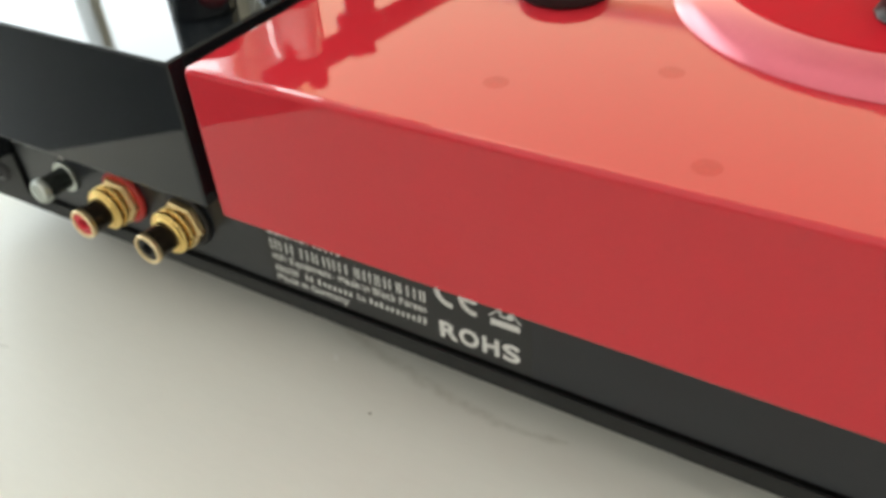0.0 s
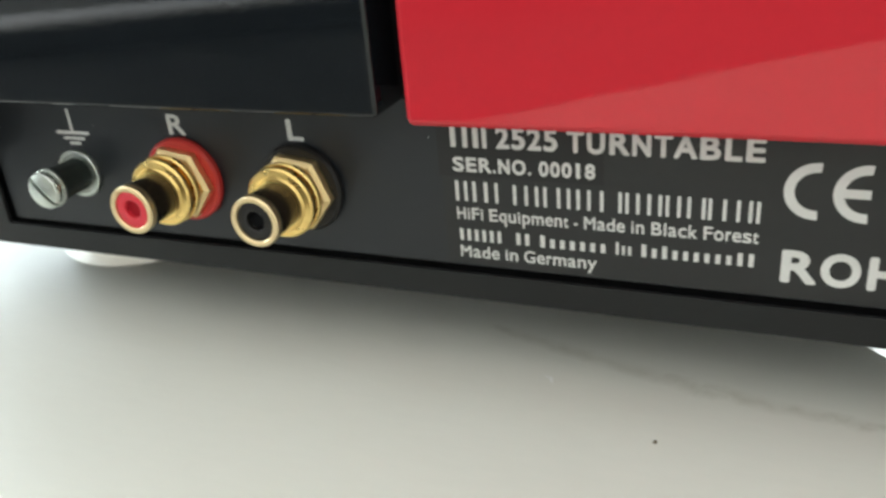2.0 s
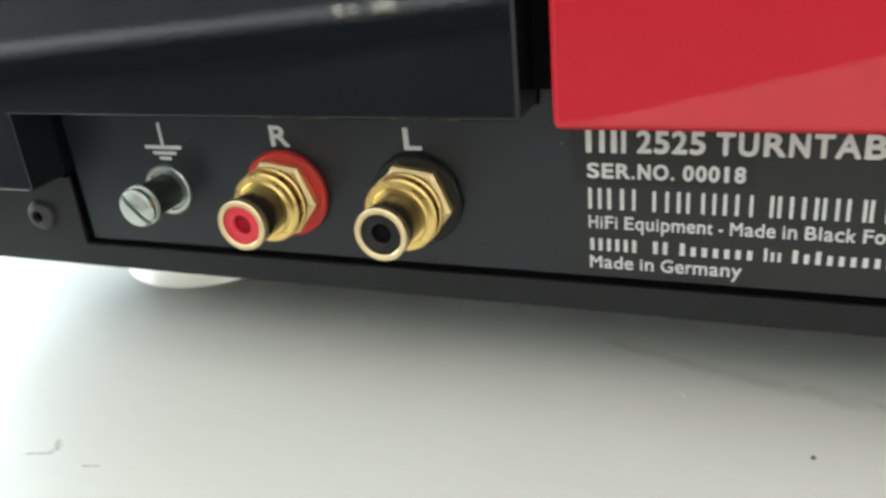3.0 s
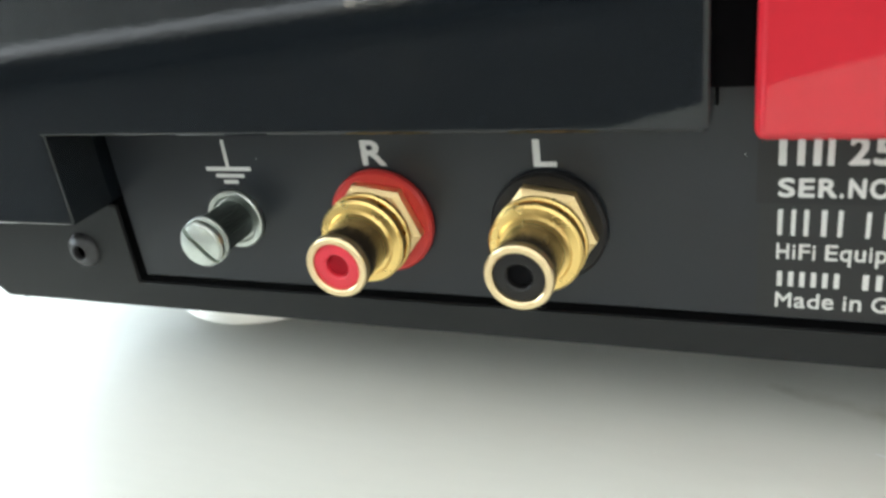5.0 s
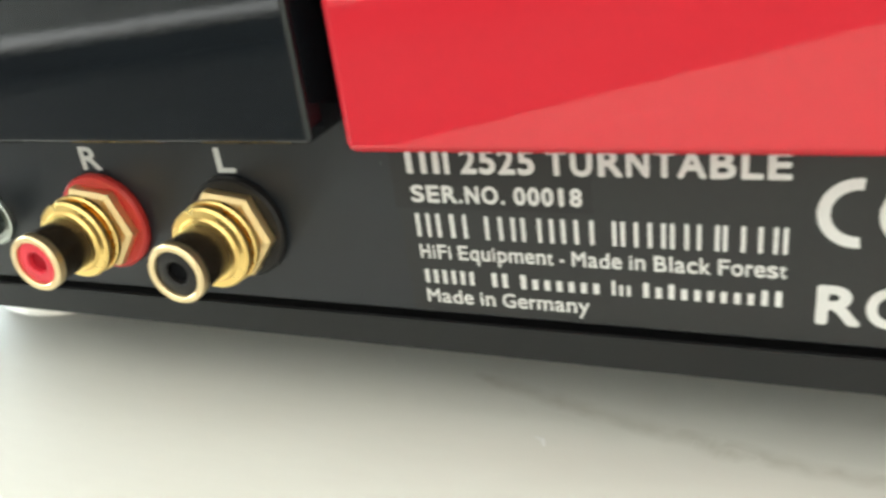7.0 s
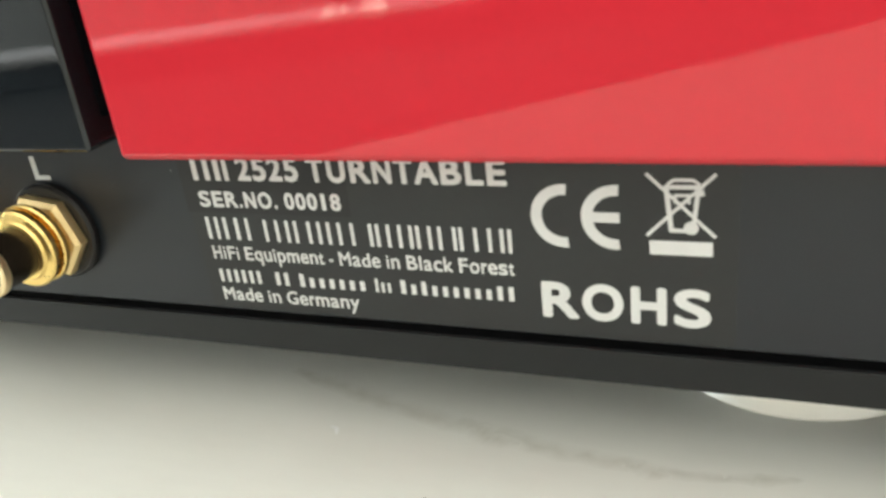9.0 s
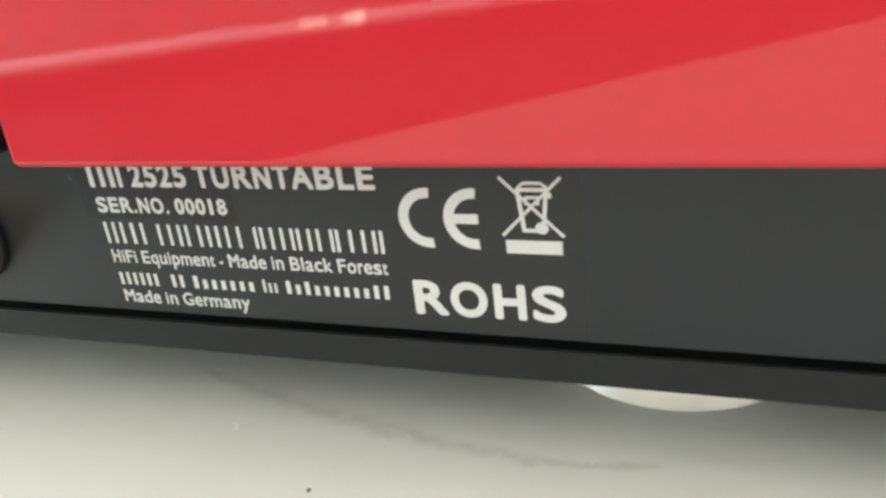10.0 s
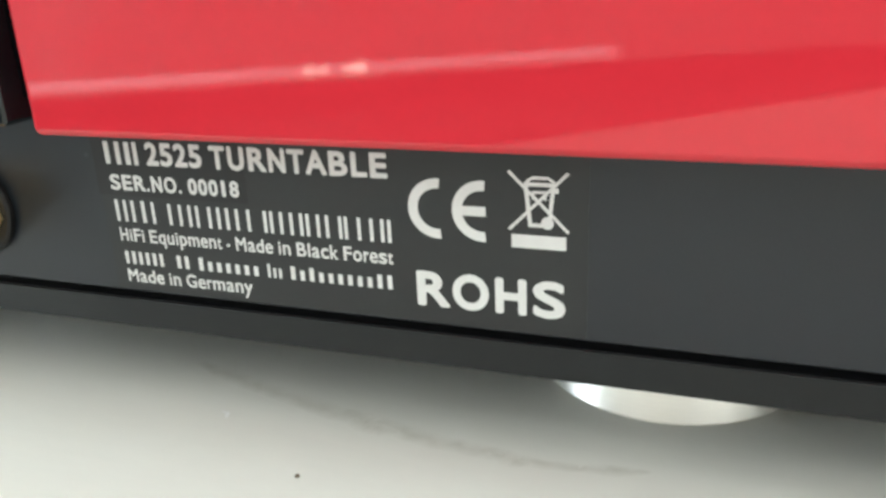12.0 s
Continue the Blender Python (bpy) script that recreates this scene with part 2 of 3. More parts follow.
# advance, left and right bearing of the printed bold grotesque, in thousandths of the type size
GLYPHS = {"A": (722, 5, 5), "B": (722, 73, 40), "D": (722, 70, 44), "E": (667, 73, 44), "F": (611, 74, 33), "G": (778, 44, 60), "H": (722, 73, 73),
          "I": (278, 70, 70), "L": (611, 77, 25), "M": (833, 70, 70), "N": (722, 70, 70), "O": (778, 44, 44), "P": (667, 73, 40), "R": (722, 73, 8),
          "S": (667, 40, 42), "T": (611, 21, 21), "U": (722, 70, 70), "W": (944, 5, 5), "Y": (667, 3, 3), "a": (556, 38, 30), "c": (556, 42, 25),
          "d": (611, 42, 66), "e": (556, 34, 30), "f": (333, 12, -10), "g": (611, 42, 66), "h": (611, 70, 68), "i": (278, 70, 70), "k": (556, 66, 2),
          "l": (278, 70, 70), "m": (889, 60, 60), "n": (611, 66, 66), "o": (611, 40, 40), "p": (611, 66, 40), "q": (611, 42, 66), "r": (389, 65, 8),
          "s": (556, 28, 30), "t": (333, 20, 14), "u": (611, 66, 66), "w": (778, 3, 3), "y": (556, 6, 6), "z": (500, 18, 18), ".": (278, 72, 72), "-": (333, 56, 56),
          "1": (556, 165, 195), " ": (278, 0, 0)}


def layout(text, x0, x1):
    """The two sides of each character of a line of print that runs from x0 to x1."""
    at, sides = 0, []
    for c in text:
        adv, left, right = GLYPHS.get(c, (556, 36, 36))
        sides.append((at + left, at + adv - right))
        at += adv
    lo, hi = sides[0][0], sides[-1][1]
    return [(c, x0 + (a - lo) / (hi - lo) * (x1 - x0), x0 + (b - lo) / (hi - lo) * (x1 - x0)) for c, (a, b) in zip(text, sides)]


def lettering(text, x0, x1, z0, cap, weight=0.0, thick=0.03):
    """Built-in letters on the rear panel, from x0 to x1, standing on z0, with that cap height (millimetres), set at the widths of a grotesque."""
    capsize, small = 0.682, "acegmnopqrsuvwxyz"
    bold = weight * cap / capsize
    bm = bmesh.new()
    for c, u0, u1 in layout(text, x0, x1):
        if c == " ":
            continue
        cu = bpy.data.curves.new("t", "FONT")
        cu.body, cu.extrude, cu.resolution_u = c, 0.0, 6
        tmp = bpy.data.objects.new("t", cu)
        scene.collection.objects.link(tmp)
        bpy.context.view_layer.update()
        me = bpy.data.meshes.new_from_object(tmp.evaluated_get(bpy.context.evaluated_depsgraph_get()))
        bpy.data.objects.remove(tmp)
        xs = [v.co.x for v in me.vertices]
        lo, hi = min(xs), max(xs)
        tall = 1.10 if c in small else 1.0
        # a bold stroke: the same letter printed over itself, each time a hair aside and a hair prouder
        for k, (du, dw) in enumerate(((0, 0), (1, 0), (-1, 0), (0, 1), (0, -1), (0.7, 0.7), (-0.7, 0.7), (0.7, -0.7), (-0.7, -0.7))):
            if k and not weight:
                break
            layer = bmesh.new()
            layer.from_mesh(me)
            back = bmesh.ops.extrude_face_region(layer, geom=layer.faces[:])
            front = {v for v in back["geom"] if isinstance(v, bmesh.types.BMVert)}
            for v in layer.verts:
                out = thick + 0.003 * k if v in front else 0.0
                u = u0 + bold + (v.co.x - lo) / (hi - lo) * (u1 - u0 - 2 * bold)
                v.co = Vector(mm(u + du * bold, -out, z0 + bold + v.co.y * tall / capsize * (cap - 2 * bold) + dw * bold))
            tmp_me = bpy.data.meshes.new("t")
            layer.to_mesh(tmp_me)
            layer.free()
            bm.from_mesh(tmp_me)
            bpy.data.meshes.remove(tmp_me)
        bpy.data.meshes.remove(me)
    return bm


def move(bm, x=0.0, y=0.0, z=0.0):
    bmesh.ops.translate(bm, verts=bm.verts, vec=mm(x, y, z))
    return bm


# ---------------------------------------------------------------- the room


def wall_with_hole(name, axis, at, thick, a0, a1, hole):
    """A wall across the room with one opening; axis is the wall's normal."""
    h0, h1, k0, k1 = hole
    bm = bmesh.new()
    M = 1000
    for u0, u1, w0, w1 in ((a0, h0, FLOOR_Z, CEIL_Z), (h1, a1, FLOOR_Z, CEIL_Z), (h0, h1, FLOOR_Z, k0), (h0, h1, k1, CEIL_Z)):
        if axis == "x":
            box(at * M, (at + thick) * M, u0 * M, u1 * M, w0 * M, w1 * M, bm=bm)
        else:
            box(u0 * M, u1 * M, at * M, (at + thick) * M, w0 * M, w1 * M, bm=bm)
    return tagged(part(name, bm, WALL, smooth=False), "white painted plaster wall with an opening", "wall", kind="structure")


wall_with_hole("wall_west", "x", X0 - 0.2, 0.2, JOG, Y1 + 0.2, SIDE_WINDOW)
wall_with_hole("wall_north", "y", Y1, 0.2, X0, X1 + 0.2, BACK_WINDOW)


def plain_wall(name, x0, x1, y0, y1):
    bm = box(x0 * 1000, x1 * 1000, y0 * 1000, y1 * 1000, FLOOR_Z * 1000, CEIL_Z * 1000)
    return tagged(part(name, bm, WALL, smooth=False), "plain white painted plaster wall", "wall", kind="structure")


plain_wall("wall_jog", WEST, X0 - 0.2, JOG, JOG + 0.2)
wall_with_hole("wall_far_west", "x", WEST - 0.2, 0.2, Y0, JOG + 0.2, FAR_WEST_FILL)
plain_wall("wall_east", X1, X1 + 0.2, Y0, Y1)
SLIT = (-2.20, 2.15, -0.615, -0.54)


def oblique_wall():
    """The unseen far wall, with a slit added for the streak in the reflections."""
    bm = bmesh.new()
    for u0, u1, w0, w1 in ((-4.2, SLIT[0], FLOOR_Z, CEIL_Z), (SLIT[0], SLIT[1], FLOOR_Z, SLIT[2]), (SLIT[0], SLIT[1], SLIT[3], CEIL_Z), (SLIT[1], 6.5, FLOOR_Z, CEIL_Z)):
        box(u0 * 1000, u1 * 1000, -200, 0, w0 * 1000, w1 * 1000, bm=bm)
    ob = part("wall_south", bm, WALL, smooth=False)
    ob.matrix_world = OBLIQUE
    return tagged(ob, "unseen white far wall with an added low slit", "wall", kind="structure")


oblique_wall()
# Unseen board, added so the reflection turns dark straight below the streak.
plinth = part("baseboard", box(-4190, 6490, 2, 24, FLOOR_Z * 1000 + 2, SLIT[2] * 1000 - 4, 3), DARK_BOARD, smooth=False)
plinth.matrix_world = OBLIQUE
tagged(plinth, "added dark board that darkens the reflection below the slit", "baseboard", kind="structure")
slab = box(WEST * 1000 - 200, X1 * 1000 + 200, Y0 * 1000 - 200, Y1 * 1000 + 200, FLOOR_Z * 1000 - 100, FLOOR_Z * 1000)
tagged(part("floor", slab, FLOOR, smooth=False), "dark brown wooden floor below the table", "floor", kind="structure")


def ceiling():
    """Four slabs round the opening for the added overhead lamp."""
    bm = bmesh.new()
    xa, xb, ya, yb = WEST - 0.2, X1 + 0.2, Y0 - 0.2, Y1 + 0.2
    for x0, x1, y0, y1 in ((xa, CEILING_FILL[0], ya, yb), (CEILING_FILL[1], xb, ya, yb), (CEILING_FILL[0], CEILING_FILL[1], ya, CEILING_FILL[2]), (CEILING_FILL[0], CEILING_FILL[1], CEILING_FILL[3], yb)):
        box(x0 * 1000, x1 * 1000, y0 * 1000, y1 * 1000, CEIL_Z * 1000, CEIL_Z * 1000 + 100, bm=bm)
    return tagged(part("ceiling", bm, CEILING, smooth=False), "white painted ceiling with an opening for the added lamp", "ceiling", kind="structure")


ceiling()


def window_bars(name, axis, at, hole, label, mullions=(), transoms=(), ends=(), slim=35):
    """A casement's outer frame with upright and level bars, inside an opening."""
    a0, a1, z0, z1 = [v * 1000 for v in hole]
    root = thing(name, label, "window", kind="structure")
    rows = [("window_frame", a0, a0 + 50, z0, z1), ("window_frame", a1 - 50, a1, z0, z1), ("window_frame", a0 + 50, a1 - 50, z0, z0 + 50),
            ("window_frame", a0 + 50, a1 - 50, z1 - 50, z1)]
    top = transoms[0] * 1000 - 12 if transoms else z1 - 50
    rows += [("mullion", m * 1000 - slim, m * 1000 + slim, z0 + 50, top) for m in mullions]
    rows += [("transom", a0 + 50, end * 1000, h * 1000 - 12, h * 1000 + 12) for h, end in zip(transoms, ends)]
    for nm, u0, u1, w0, w1 in rows:
        c = at * 1000
        bm = box(c, c + 60, u0, u1, w0, w1, 4) if axis == "x" else box(u0, u1, c, c + 60, w0, w1, 4)
        part(nm, bm, FRAME, root)
    return root


window_bars("window_1", "x", X0 - 0.08, SIDE_WINDOW, "white framed side window full of daylight", mullions=(0.35, 1.12), slim=17)
window_bars("window_2", "y", Y1 + 0.02, BACK_WINDOW, "white framed window with warm daylight", transoms=(0.78,), ends=(-0.28,))
# This last frame is added round the far fill lamp.
window_bars("added_window_3", "x", WEST - 0.08, FAR_WEST_FILL, "added white window frame round an unseen fill lamp", mullions=(-2.30,))
# Glowing pieces added behind the slit, only to be mirrored in the lacquer.
for words, spans, v, z0, z1, mat in (("added glowing strip behind the slit, reflected as a streak", ((-2300, 2250),), -240, -748, -450, STREAK_GLOW),
                                     ("added glowing patches behind the slit, reflected as glints", ((330, 370), (420, 440), (555, 580), (598, 670)), -225, -735, -500, GLINT_GLOW)):
    patches = bmesh.new()
    for u0, u1 in spans:
        box(u0, u1, v, v + 10, z0, z1, bm=patches)
    ob = part("backdrop", patches, mat, smooth=False)
    ob.matrix_world = OBLIQUE
    tagged(ob, words, "backdrop", kind="structure")

# ---------------------------------------------------------------- the table
EDGE = Vector((0.725, -0.689, 0))
INWARD = Vector((0.689, 0.725, 0))
TABLE_CORNER = Vector((0.0, -0.18, 0))


def table():
    root = thing("table", "white laminate table with a glossy worn top", "table")
    bm = box(-600, 900, 0, 820, -28, 0, 6, 3)
    turn = Matrix(((EDGE.x, INWARD.x, 0, 0), (EDGE.y, INWARD.y, 0, TABLE_CORNER.y), (0, 0, 1, 0), (0, 0, 0, 1)))
    bmesh.ops.transform(bm, matrix=turn, verts=bm.verts)
    part("tabletop", bm, TABLE, root, bevelled=True)
    for u, n in ((-540, 60), (840, 60), (-540, 760), (840, 760)):
        leg = box(u - 25, u + 25, n - 25, n + 25, FLOOR_Z * 1000, -28, 4)
        bmesh.ops.transform(leg, matrix=turn, verts=leg.verts)
        part("leg", leg, FRAME, root)
    return root


table()


def blot(name, label, mat, pts, width, height=0.02, seed=1):
    """A thin irregular smear along a line on the tabletop; its film is thickest along the middle."""
    rng = random.Random(seed)
    fine = []
    for (xa, ya, wa), (xb, yb, wb) in zip(pts, pts[1:]):
        for k in range(6):
            f = k / 6
            fine.append((xa + (xb - xa) * f, ya + (yb - ya) * f, wa + (wb - wa) * f))
    fine.append(pts[-1])
    lanes = (-1.0, -0.45, 0.0, 0.45, 1.0)
    bm = bmesh.new()
    film = bm.verts.layers.float.new("film")
    rows = []
    for i, (x, y, w) in enumerate(fine):
        j = min(i + 1, len(fine) - 1)
        h = max(j - 1, 0)
        d = Vector((fine[j][0] - fine[h][0], fine[j][1] - fine[h][1]))
        d = d.normalized() if d.length else Vector((1, 0))
        aside, thick = rng.uniform(-0.2, 0.2), rng.uniform(0.75, 1.0)
        row = []
        for u in lanes:
            r = width * w * (u + (aside if abs(u) < 1 else 0)) * rng.uniform(0.85, 1.1)
            v = bm.verts.new(mm(x - d.y * r, y + d.x * r, height * (1 - 0.6 * abs(u))))
            v[film] = 0.0 if i in (0, len(fine) - 1) else max(0.0, 1 - abs(u)) ** 0.8 * thick
            row.append(v)
        rows.append(row)
    for a, b in zip(rows, rows[1:]):
        for k in range(len(lanes) - 1):
            bm.faces.new((a[k], a[k + 1], b[k + 1], b[k]))
    low = bmesh.ops.extrude_face_region(bm, geom=bm.faces[:])
    for v in low["geom"]:
        if isinstance(v, bmesh.types.BMVert):
            v.co.z = 0.000003
    return tagged(part(name, bm, mat), label, "stain")


# ---------------------------------------------------------------- the turntable
FACE = -10.3            # rear face of the lacquered bodies
TOP = 85.0
BLACK_L, BLACK_R, RED_L, RIGHT, FRONT = -112.0, 22.6, 27.0, 312.0, 330.0
CUT, REC = -71.2, -70.9

turntable = thing("turntable", "red and black glossy record player with rear audio sockets", "turntable")


def base():
    bm = prism([(-103, 14.5), (-99.5, 14.5), (-99, 14.1), (-98.4, 14.5), (290, 14.5), (290, 19.35), (REC, 19.35), (REC, 33.4), (-108, 33.4), (-108, 18.6)], -1.3, -0.4, 0.2, 1)
    part("base_plate", bm, BLACK_POWDER, turntable, "black powder-coated metal base plate with rear cut-out", bevelled=True)
    # The tray's near-black carries the shade of the groove above the lip.
    part("base_tray", box(-106, 289, 2.5, 320, 14.6, 33.3, 0.4), VOID, turntable, bevelled=True)
    part("inner_frame", box(CUT + 0.4, 289, 3.2, 318, 33.3, 47.0, 0.3), VOID, turntable)


def bodies():
    black = prism([(BLACK_L, 33.7), (CUT, 33.7), (CUT, 48.2), (BLACK_R, 48.2), (BLACK_R, TOP), (BLACK_L, TOP)], FACE, FRONT, 0.7, 3)
    part("black_body", black, BLACK_GLOSS, turntable, "black gloss-lacquered body block under the tonearm", bevelled=True)
    bm = box(RED_L, RIGHT, FACE, FRONT, 47.1, TOP)
    up = [e for e in bm.edges if all(v.co.z > 0.08 for v in e.verts)]
    bmesh.ops.bevel(bm, geom=up, offset=0.0015, segments=8, profile=0.5, affect="EDGES")
    low = [e for e in bm.edges if e.calc_face_angle(0) > radians(40)]
    bmesh.ops.bevel(bm, geom=low, offset=0.0012, segments=3, profile=0.5, affect="EDGES")
    part("red_body", bm, RED, turntable, "red gloss-lacquered body block with rounded edges", bevelled=True)


def gap_filler():
    # A near-black block, added so that the gap stays dark.
    part("gap_filler", box(BLACK_R - 0.3, RED_L + 0.3, -2.0, 325, 50.7, 82.5, 0.3), VOID, turntable, "added near-black block that darkens the gap between the body blocks")


base()
bodies()
gap_filler()

panel = part("rear_panel", prism([(REC + 1.0, 20.2), (289, 20.2), (289, 47.06), (RED_L - 0.1, 47.06), (RED_L - 0.1, 50.5), (BLACK_R + 0.1, 50.5), (BLACK_R + 0.1, 48.1),
                                  (REC + 1.0, 48.1)], 0.0, 2.4, 0.12, 1), PANEL, turntable, "matt black rear connector panel", bevelled=True)
label = part("label_plate", box(27.6, 102.0, -0.06, 0.02, 20.5, 47.0), LABEL, turntable, "black type plate with white print")
LABEL_Y, PATCH_Y = -0.06, -0.08
part("serial_patch", box(27.2, 53.4, PATCH_Y, -0.061, 35.9, 46.95), LABEL_PATCH, label, "slightly darker strip behind the serial print")


def print_on(bm, y, parent, name="print"):
    return part(name, move(bm, y=y * 1.0), PRINT, parent, smooth=False)


def bars(spans, z0, z1, y, parent, thick=0.03):
    """Plain bars in place of writing."""
    for x0, x1 in spans:
        print_on(box(x0, x1, -thick, 0.0, z0, z1), y, parent, "print_bar")


def stroke(bm, x0, z0, x1, z1, w, thick=0.03):
    """A printed straight stroke; each one is a hair prouder than the last, so that crossing strokes never share a plane."""
    thick += 0.002 * (len(bm.verts) // 8 % 16)
    d = Vector((x1 - x0, z1 - z0)).normalized() * (w / 2)
    a = [(x0 - d.y, z0 + d.x), (x1 - d.y, z1 + d.x), (x1 + d.y, z1 - d.x), (x0 + d.y, z0 - d.x)]
    f = [bm.verts.new(mm(x, -thick, z)) for x, z in a]
    b = [bm.verts.new(mm(x, 0, z)) for x, z in a]
    bm.faces.new(f)
    bm.faces.new(b[::-1])
    for i in range(4):
        j = (i + 1) % 4
        bm.faces.new((f[i], b[i], b[j], f[j]))


def arc(bm, cx, cz, r, w, a0, a1, thick=0.03, steps=28):
    """A printed piece of a ring."""
    rows = []
    for i in range(steps + 1):
        a = radians(a0 + (a1 - a0) * i / steps)
        c, s = math.cos(a), math.sin(a)
        rows.append([bm.verts.new(mm(cx + q * c, yy, cz + q * s)) for q, yy in ((r - w / 2, -thick), (r + w / 2, -thick), (r + w / 2, 0), (r - w / 2, 0))])
    for p, q in zip(rows, rows[1:]):
        for i in range(4):
            j = (i + 1) % 4
            bm.faces.new((p[i], p[j], q[j], q[i]))
    bm.faces.new(rows[0])
    bm.faces.new(rows[-1])


def type_plate():
    y = LABEL_Y
    # the maker's mark and name as plain upright bars, two to a wide character
    bars([(29.5, 30.35), (31.5, 32.3), (33.2, 34.05), (34.7, 35.4)], 40.75, 44.2, PATCH_Y, label)
    print_on(lettering("2525", 36.9, 46.5, 40.8, 3.45, 0.030), PATCH_Y, label)
    print_on(lettering("TURNTABLE", 47.9, 75.3, 40.75, 3.45, 0.030, 0.05), y, label)
    print_on(lettering("SER.NO. 00018", 29.6, 52.1, 36.75, 2.4, 0.030), PATCH_Y, label)
    bars([(29.7, 30.25), (31.2, 31.7), (32.6, 33.15), (34.5, 35.1), (36.3, 36.8)], 31.75, 35.15, y, label)
    for a, b in ((38.9, 42.0), (42.5, 44.9), (45.9, 48.6), (49.5, 49.5), (50.5, 53.7), (55.3, 57.3), (57.8, 60.6), (61.1, 63.1), (63.7, 66.2), (67.2, 69.0), (69.9, 73.0), (73.5, 75.5)):
        inset = (b - a) * 0.12
        bars([(a + inset, a + inset + 0.5), (b - inset - 0.5, b - inset)] if b > a else [(a - 0.26, a + 0.26)], 31.7, 35.0, y, label)
    print_on(lettering("HiFi Equipment - Made in Black Forest", 29.7, 75.3, 28.55, 2.1, 0.015), y, label)
    # the town as small plain bars, one to a character
    for x0, x1, tall_ones in ((29.6, 37.3, "tttttt"), (39.1, 42.0, "tt"), (43.0, 54.1, "tssssss"), (55.0, 57.8, "tss"), (58.7, 75.4, "tstsssssstt")):
        step = (x1 - x0) / len(tall_ones)
        for k, kind in enumerate(tall_ones):
            bars([(x0 + (k + 0.24) * step, x0 + (k + 0.70) * step)], 24.8, 24.8 + (2.05 if kind == "t" else 1.5), y, label)
    print_on(lettering("Made in Germany", 29.8, 52.3, 21.8, 2.1, 0.015), y, label)
    print_on(lettering("ROHS", 78.6, 99.2, 22.9, 5.15, 0.034), y, label)
    # conformity mark: two open rings and a middle stroke
    bm = bmesh.new()
    arc(bm, 82.1, 37.0, 3.45, 1.35, 84, 276)
    arc(bm, 88.25, 37.0, 3.45, 1.35, 84, 276)
    stroke(bm, 85.3, 37.0, 88.7, 37.0, 1.3)
    print_on(bm, y, label, "conformity_mark")
    # crossed-out bin with a bar below
    bm = bmesh.new()
    stroke(bm, 91.8, 42.6, 99.5, 34.9, 0.4)
    stroke(bm, 99.4, 42.6, 91.8, 34.9, 0.4)
    stroke(bm, 94.0, 41.0, 94.6, 35.5, 0.55)
    stroke(bm, 97.5, 40.4, 97.1, 36.6, 0.5)
    stroke(bm, 93.8, 41.0, 98.0, 41.0, 0.5)
    stroke(bm, 94.1, 41.3, 94.9, 41.85, 0.35)
    stroke(bm, 94.8, 41.85, 97.0, 41.85, 0.4)
    stroke(bm, 96.9, 41.85, 97.7, 41.3, 0.35)
    stroke(bm, 97.3, 40.3, 98.2, 40.3, 0.7)
    stroke(bm, 94.4, 35.65, 96.6, 35.65, 0.5)
    stroke(bm, 94.9, 40.0, 96.6, 40.0, 0.35)
    stroke(bm, 95.0, 40.0, 95.0, 39.0, 0.35)
    stroke(bm, 96.5, 40.0, 96.5, 39.0, 0.35)
    arc(bm, 96.8, 36.0, 0.42, 0.8, 0, 359)
    stroke(bm, 92.1, 33.4, 99.2, 33.4, 1.8)
    print_on(bm, y, label, "bin_mark")


def panel_print():
    print_on(lettering("L", 0.0, 3.1, 40.3, 3.75, 0.025), 0.0, panel, "channel_letter")
    print_on(lettering("R", -24.8, -21.1, 40.3, 3.75, 0.025), 0.0, panel, "channel_letter")
    bm = bmesh.new()
    stroke(bm, -47.8, 44.2, -47.8, 39.7, 0.6)
    stroke(bm, -51.8, 39.6, -43.8, 39.6, 0.65)
    stroke(bm, -50.3, 38.5, -45.2, 38.5, 0.6)
    stroke(bm, -49.1, 37.5, -46.5, 37.5, 0.6)
    print_on(bm, 0.0, panel, "earth_mark")


type_plate()
panel_print()


